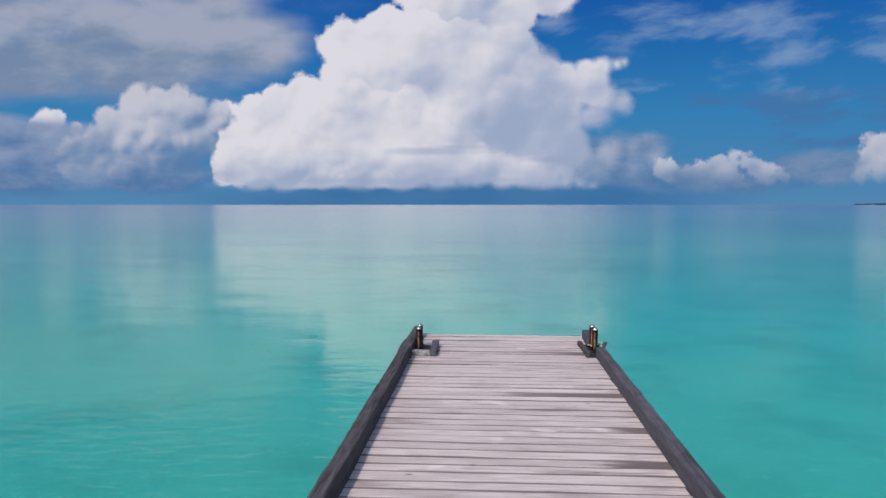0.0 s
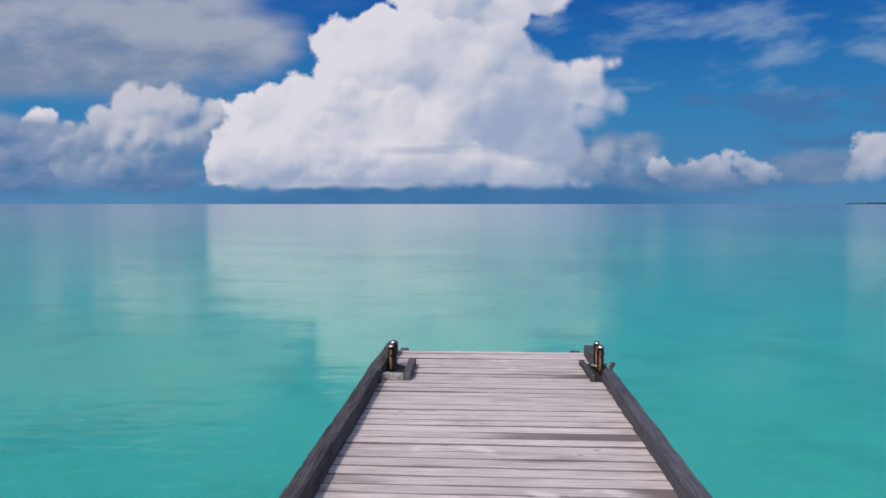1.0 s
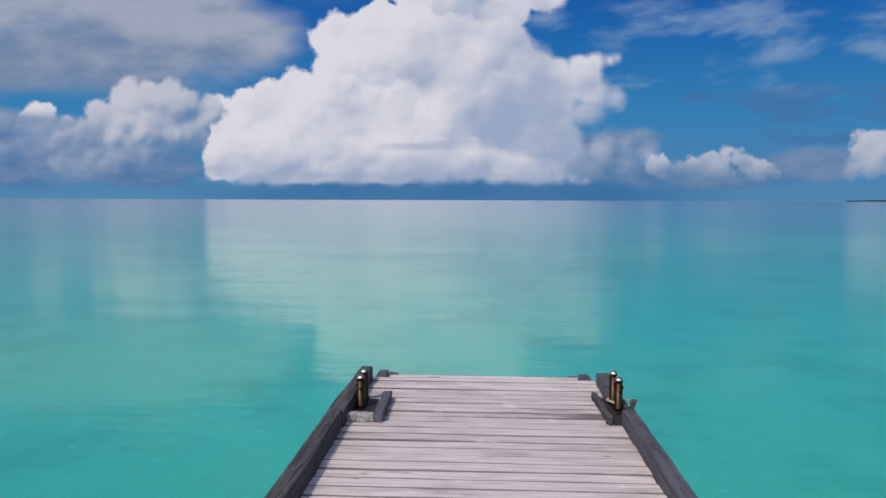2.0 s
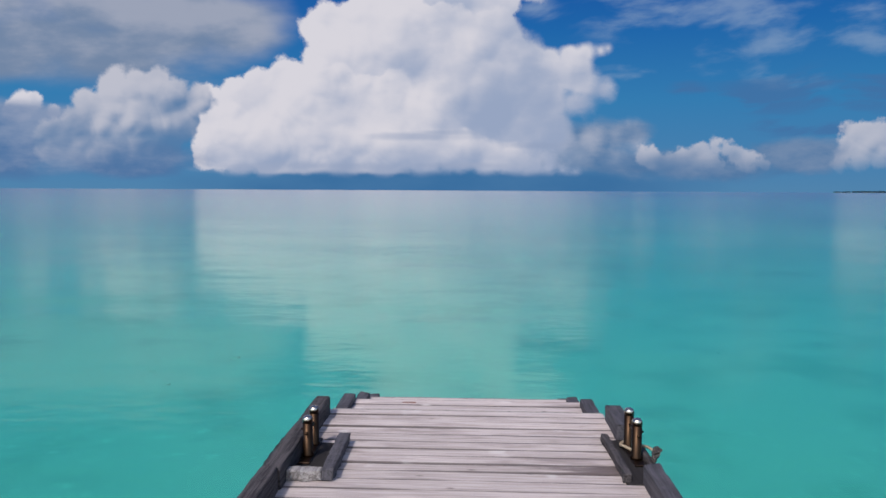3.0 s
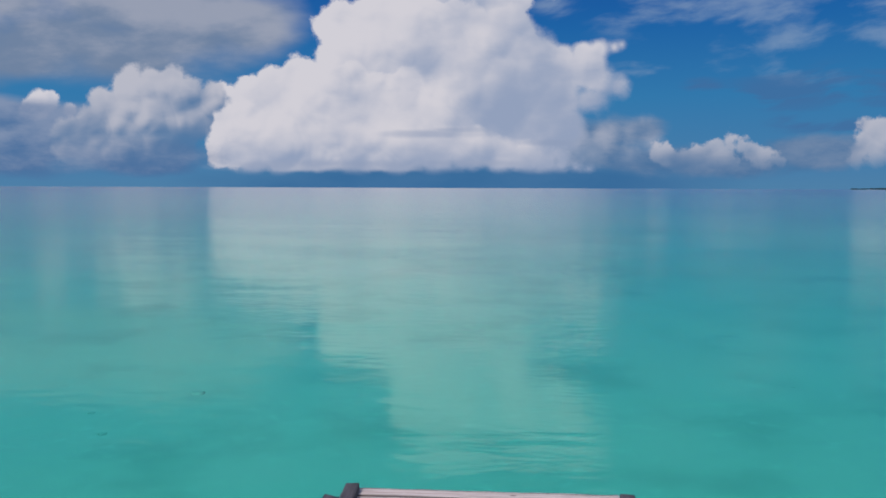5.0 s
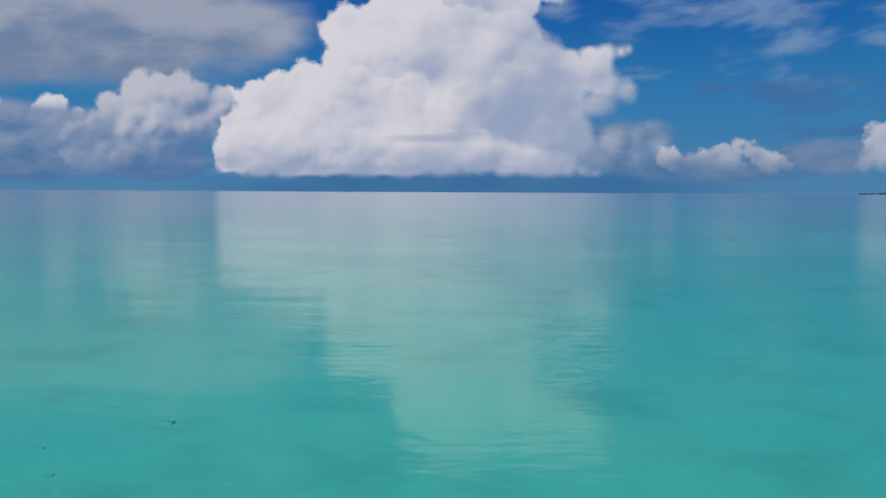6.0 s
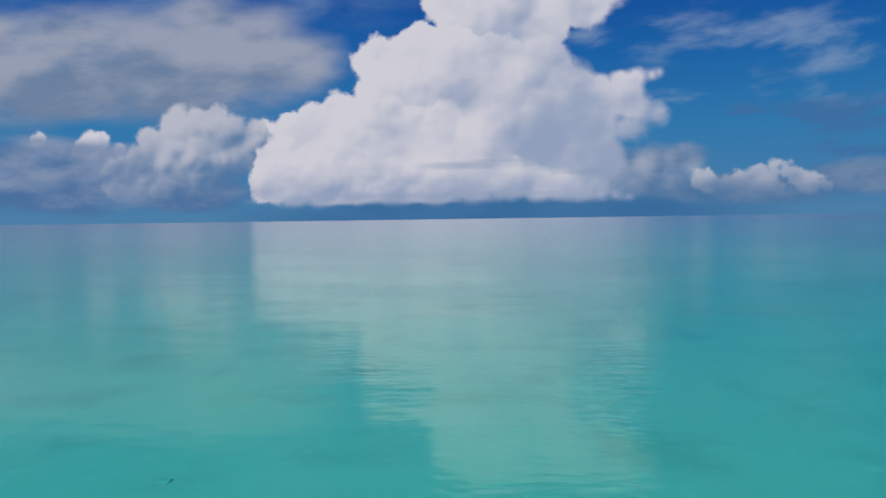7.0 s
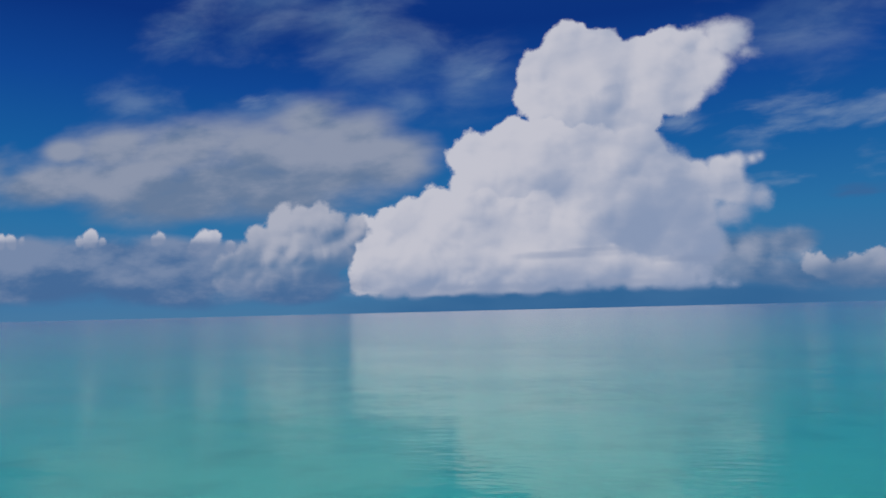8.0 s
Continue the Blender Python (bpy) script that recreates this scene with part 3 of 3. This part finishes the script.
# ---- far island ----
def island():
    bm = bmesh.new()
    rng = random.Random(5)
    for k in range(90):
        t = k / 89
        h = 5.5 + 5.0 * math.sin(min(1.0, t * 1.4) * math.pi * 0.5) + rng.uniform(-2, 2)
        m = Matrix.Translation((t * 420 + rng.uniform(-3, 3), rng.uniform(-20, 20), h * 0.42)) @ Matrix.Diagonal((rng.uniform(4, 8), 6, h * 0.6, 1))
        bmesh.ops.create_icosphere(bm, subdivisions=1, radius=1.0, matrix=m)
    for v in bm.verts:
        v.co += noise.noise_vector(v.co * 0.4) * 1.2
    holder = tagged(new("island"), "low far island with dark palms on the horizon", "island")
    holder.location = (1806, 3480, 0)
    tagged(part("palm_grove", bm, PALMS, holder, "palm grove in a dark blue silhouette colour, distance haze included"), kind="stuff")
    bm = box_bm(430, 60, 1.4, 0.4, 2, 12, 0)
    part("beach", bm, SAND, holder, "pale sand strip", place=pose(210, 10, -0.4))


island()


# ---- pier ----
# level, from, to: the deck and three broad landing steps that go down to the water
LEVELS = ((DECK, -14.0, 1.17), (0.58, 1.10, 2.14), (0.36, 2.06, 2.96), (0.14, 2.88, 3.66))
SKEW = pose(0.0076, 0, 0, 0, 0, -1.09)

pier = tagged(new("pier"), "weathered grey wooden pier with broad landing steps down to the water", "pier")
pier.matrix_basis = SKEW


def rail(x, y0, y1, w, h, seed, mat, level=DECK, below=0.0):
    """A worn edge beam; below is how far it hangs down outside the planks."""
    bm = box_bm(w, y1 - y0, h + below, 0.013, 2, max(2, int((y1 - y0) / 0.04)), 1)
    half = (y1 - y0) / 2
    for v in bm.verts:
        v.co += noise.noise_vector(v.co * 9.0 + Vector((seed, 0, 0))) * 0.0035 + noise.noise_vector(v.co * 38.0 + Vector((0, seed, 0))) * 0.003
        if abs(v.co.y) > half - 0.055:
            # split and worn end grain
            v.co.y += 0.032 * noise.noise(Vector((v.co.x * 42.0, seed, v.co.z * 30.0)))
            v.co.z -= 0.012 * max(0.0, noise.noise(Vector((v.co.x * 25.0, seed, 4.0)))) if v.co.z > 0 else 0.0
        v.co.x += 0.007 * noise.noise(Vector((seed, v.co.y * 0.9, 1.7)))
        chip = noise.noise(Vector((seed * 2.0, v.co.y * 4.0, v.co.x * 9)))
        if v.co.z > 0:
            v.co.z += 0.008 * chip - 0.02 * max(0.0, chip - 0.45)
    return part("edge_rail", bm, mat, pier, place=pose(x, (y0 + y1) / 2, level + (h - below) / 2 + 0.002))


rail(-0.972, -14.0, -5.2, 0.092, 0.125, 3.0, RAIL, below=0.10)
rail(-0.972, -5.19, -0.20, 0.092, 0.125, 7.0, RAIL, below=0.10)
rail(-0.966, -0.195, 1.08, 0.098, 0.115, 9.0, RAIL, below=0.10)
rail(0.970, -14.0, -4.6, 0.088, 0.105, 13.0, GREY_TIMBER, below=0.10)
rail(0.970, -4.59, 0.00, 0.088, 0.105, 17.0, GREY_TIMBER, below=0.10)
rail(0.968, 0.62, 1.03, 0.104, 0.10, 19.0, GREY_TIMBER, below=0.10)
for k, (level, y0, y1) in enumerate(LEVELS[1:]):
    for side, trim in ((-1, 0.03), (1, 0.09)):
        rail(side * 0.962, y0 + 0.10, y1 - trim, 0.10, 0.055, 31.0 + k * 3 + side, GREY_TIMBER, level, 0.09)
# stringers, piles, and a board across the front of each level
# added boards: their dark colour imitates the shade in the bitt wells
part("well_floor", box_bm(0.22, 0.66, 0.03, 0.004), WELL_SHADE, pier, "added dark board that stands in for shade inside the bitt well", place=pose(0.95, 0.30, DECK - 0.011))
part("well_floor", box_bm(0.19, 0.50, 0.02, 0.004), WELL_SHADE, pier, "added dark board that stands in for shade inside the bitt well", place=pose(-0.83, 0.24, DECK - 0.005))
for level, y0, y1 in LEVELS:
    for x in (-0.6, 0.0, 0.6):
        part("stringer", box_bm(0.09, y1 - y0 - 0.06, 0.12, 0.008), PILE, pier, place=pose(x, (y0 + y1) / 2 - 0.02, level - 0.104))
    bm = roughen(box_bm(1.86, 0.034, 0.13, 0.006, 1, 16, 0), 0.004, 5.0, y1)
    part("front_board", bm, FRAME_TIMBER, pier, "bleached board across the step front", place=pose(0, y1 + 0.020, level - 0.074))
for y, level in ((-12.5, DECK), (-9.5, DECK), (-6.5, DECK), (-3.5, DECK), (-0.6, DECK), (1.0, DECK), (2.0, 0.58), (2.85, 0.36), (3.55, 0.14)):
    for x in (-0.62, 0.62):
        top = level - 0.16 - BED + 0.25
        bm = lathe_bm([(0.0, 0), (0.085, 0), (0.08, top * 0.5), (0.075, top), (0.0, top)], 14)
        part("pile", bm, PILE, pier, smooth=True, place=pose(x, y, BED - 0.25))
part("rusty_slot", roughen(box_bm(0.11, 0.026, 0.006, 0.002, 1, 6, 0), 0.002, 30.0), RUST_RED, pier, "red-brown rusted slot", place=pose(-0.47, 2.06, 0.58 + 0.001))
fender = [(-1.035 - 0.018 * math.sin(t * math.pi), -0.12 + 1.0 * t, DECK + 0.045 - 0.03 * t) for t in (k / 24 for k in range(25))]
part("rubber_fender", tube_bm(fender, 0.028, 10, 0.12), RUBBER, pier, "black rubber fender strip", smooth=True)


# ---- mooring bitts and their timber frames ----
def post_bm(radius, height):
    """The shaft of a post with its foot flange."""
    top = height - radius * 1.5
    return lathe_bm([(0.0, 0.0), (radius * 1.25, 0.0), (radius * 1.25, 0.012), (radius, 0.02), (radius, top), (0.0, top)], 22)


def cap_bm(radius, height):
    """The rounded cap on a post, a hair wider than the shaft."""
    low, spring, r = height - radius * 1.5 + 0.0005, height - radius * 0.75, radius * 1.03
    profile = [(0.0, low), (r, low), (r, spring)]
    for k in range(1, 7):
        a = k / 6 * math.pi / 2
        profile.append((r * math.cos(a) if k < 6 else 0.0, spring + radius * 0.75 * math.sin(a)))
    return lathe_bm(profile, 22)


def bitt(x, y_near, y_far, pin):
    holder = tagged(new("mooring_bitt"), "tarnished brassy steel twin-post mooring bitt in a timber well", "mooring bitt", "mooring bitts at the pier end")
    holder.location = (x, (y_near + y_far) / 2, DECK + 0.004)
    half = (y_far - y_near) / 2
    part("base_plate", roughen(box_bm(0.062, 0.40, 0.012, 0.003), 0.001, 20.0), RUST, holder, "dark rusted base plate", place=pose(0, 0, 0.006))
    for s in (-1, 1):
        post = part("post", post_bm(0.028, 0.232), STEEL, holder, "brown tarnished steel post", smooth=True, place=pose(0, s * half, 0.012))
        part("cap", cap_bm(0.028, 0.232), STEEL, post, "bright polished steel cap", smooth=True)
    bm = tube_bm([(0, -half - 0.045, 0.150), (0, 0, 0.150), (0, half + 0.02, 0.150)], 0.008, 10)
    part("cross_bar", bm, STEEL, holder, smooth=True)
    bm = tube_bm([(pin * 0.036, -half, 0.165), (0, -half, 0.165)], 0.007, 8)
    part("side_pin", bm, STEEL, holder, smooth=True)
    return holder


bitt(-0.868, 0.265, 0.445, -1)
bitt(0.975, 0.285, 0.475, 1)


def timber_frame(pieces, label, mat):
    holder = tagged(new("timber_frame"), label, "timber frame", "frames round the mooring bitts")
    x, y = pieces[0][0], pieces[0][1]
    holder.location = (x, y, DECK)
    for i, (cx, cy, sx, sy, h) in enumerate(pieces):
        bm = roughen(roughen(box_bm(sx, sy, h, 0.007, 2, 22, 1 if sy > sx else 0), 0.008, 14.0, i * 5.1 + x), 0.004, 45.0, i * 3.1)
        part("timber", bm, mat if sy > sx else FRAME_TIMBER, holder, place=pose(cx - x, cy - y, h / 2 + 0.002))
    return holder


timber_frame([(-0.700, 0.22, 0.064, 0.56, 0.066), (-0.822, -0.03, 0.18, 0.066, 0.056)], "grey worn timber frame round the bitt well on the deck", GREY_TIMBER)
timber_frame([(0.858, 0.29, 0.044, 0.62, 0.046), (1.032, 0.31, 0.03, 0.60, 0.035)], "narrow dark timber curb round the bitt well on the deck", RAIL)


def rope():
    holder = tagged(new("mooring_rope"), "old frayed mooring rope looped round the bitt posts", "rope")
    holder.location = (0.975, 0.38, DECK + 0.028)
    loop = [(0.046 * math.cos(a), 0.078 + 0.080 * math.sin(a), 0.010 * math.sin(2 * a)) for a in (2 * math.pi * k / 40 for k in range(41))]
    part("loop", tube_bm(loop, 0.009, 8, 0.08), ROPE, holder, "pale rope loop", smooth=True)
    tail = [(0.044 + 0.036 * t, 0.050 - 0.225 * t, 0.004 + 0.050 * math.sin(t * 1.9)) for t in (k / 16 for k in range(17))]
    part("tail", tube_bm(tail, 0.008, 8, 0.08), ROPE, holder, smooth=True)
    knot = []
    for k in range(220):
        a = k / 219 * math.pi * 17
        r = 0.75 + 0.25 * math.sin(a * 0.37)
        knot.append((0.082 + 0.030 * r * math.cos(a) * math.cos(a * 0.23), -0.195 + 0.040 * r * math.sin(a * 1.31), 0.052 + 0.032 * r * math.sin(a * 0.77 + 1)))
    part("knot", tube_bm(knot, 0.0052, 6, 0.2), ROPE_DARK, holder, "dark frayed knot", smooth=True)


rope()


# ---- coral rocks on the sea bed ----
def coral_rock(x, y, size, seed):
    bm = bmesh.new()
    bmesh.ops.create_icosphere(bm, subdivisions=3, radius=1.0)
    for v in bm.verts:
        k = 1 + 0.35 * noise.fractal(v.co * 1.6 + Vector((seed, 0, 0)), 0.9, 2.0, 4)
        v.co = Vector((v.co.x * k * size, v.co.y * k * size * 0.8, v.co.z * k * size * 0.22))
    ob = part("coral_rock", bm, CORAL, smooth=True, place=pose(x, y, BED + size * 0.04))
    tagged(ob, "small dark coral rock on the sandy lagoon bed", "coral rock", "coral rocks")


for k, (x, y, size) in enumerate(((-3.87, 8.44, 0.10), (-4.92, 7.5, 0.05), (-4.37, 6.74, 0.06), (4.68, 9.2, 0.04))):
    coral_rock(x, y, size, k * 7.3)


# ---- deck planks ----
def plank_mesh(width, length, seed):
    bm = box_bm(length, width, 0.038, 0.005, 1, 10, 0)
    for v in bm.verts:
        along = Vector((v.co.x * 1.3 + seed, seed * 3.1, v.co.y * 2))
        v.co.z += 0.003 * noise.noise(along * 1.7)
        v.co.y += 0.0025 * noise.noise(along * 2.3 + Vector((9, 0, 0)))
        if abs(v.co.x) > length / 2 - 0.03:
            v.co.x += 0.006 * noise.noise(Vector((seed, v.co.y * 30, v.co.x)))
    me = bpy.data.meshes.new("plank")
    bm.to_mesh(me)
    bm.free()
    return me


def deck():
    rng = random.Random(11)
    k = 0
    for level, y0, y1 in LEVELS:
        y, seams = y1, list(SEAMS) if level == DECK else []
        while y > y0 + 0.03:
            below = seams.pop(0) if seams else y - rng.choice((0.112, 0.118, 0.124, 0.129, 0.134))
            width = y - below
            centre = y - width / 2
            left, right = -0.935 + rng.uniform(-0.010, 0.006), 0.932 + rng.uniform(-0.008, 0.006)
            stained = [mat for at, mat in STAINED if level == DECK and abs(centre - at) < 0.055]
            mat = stained[0] if stained else PLANK
            me = plank_mesh(width - rng.uniform(0.005, 0.010), right - left, k * 1.7 + left)
            me.materials.append(mat)
            ob = new("plank", me)
            ob.parent = pier
            ob.matrix_basis = pose((left + right) / 2, centre, level - 0.02 + rng.uniform(-0.003, 0.003), rng.uniform(-0.8, 0.8), rng.uniform(-0.12, 0.12), rng.uniform(-0.25, 0.25))
            if stained:
                tagged(ob, "plank with a dark rotten stain at one end")
            y = below
            k += 1


# the seams between the planks of the deck, from its end towards the shore
SEAMS = (1.06, 0.94, 0.81, 0.68, 0.55, 0.43, 0.32, 0.21, 0.105, -0.02, -0.15, -0.28, -0.41, -0.53, -0.655, -0.775, -0.90, -1.02, -1.15, -1.27, -1.40, -1.525,
         -1.645, -1.775, -1.895, -2.04, -2.165, -2.29, -2.405, -2.53, -2.675, -2.81, -2.94, -3.06, -3.18, -3.32, -3.435)
STAINED = ((-1.46, PLANK_ROTTEN), (-2.35, PLANK_END), (-3.0, PLANK_END), (0.16, PLANK_END))
deck()
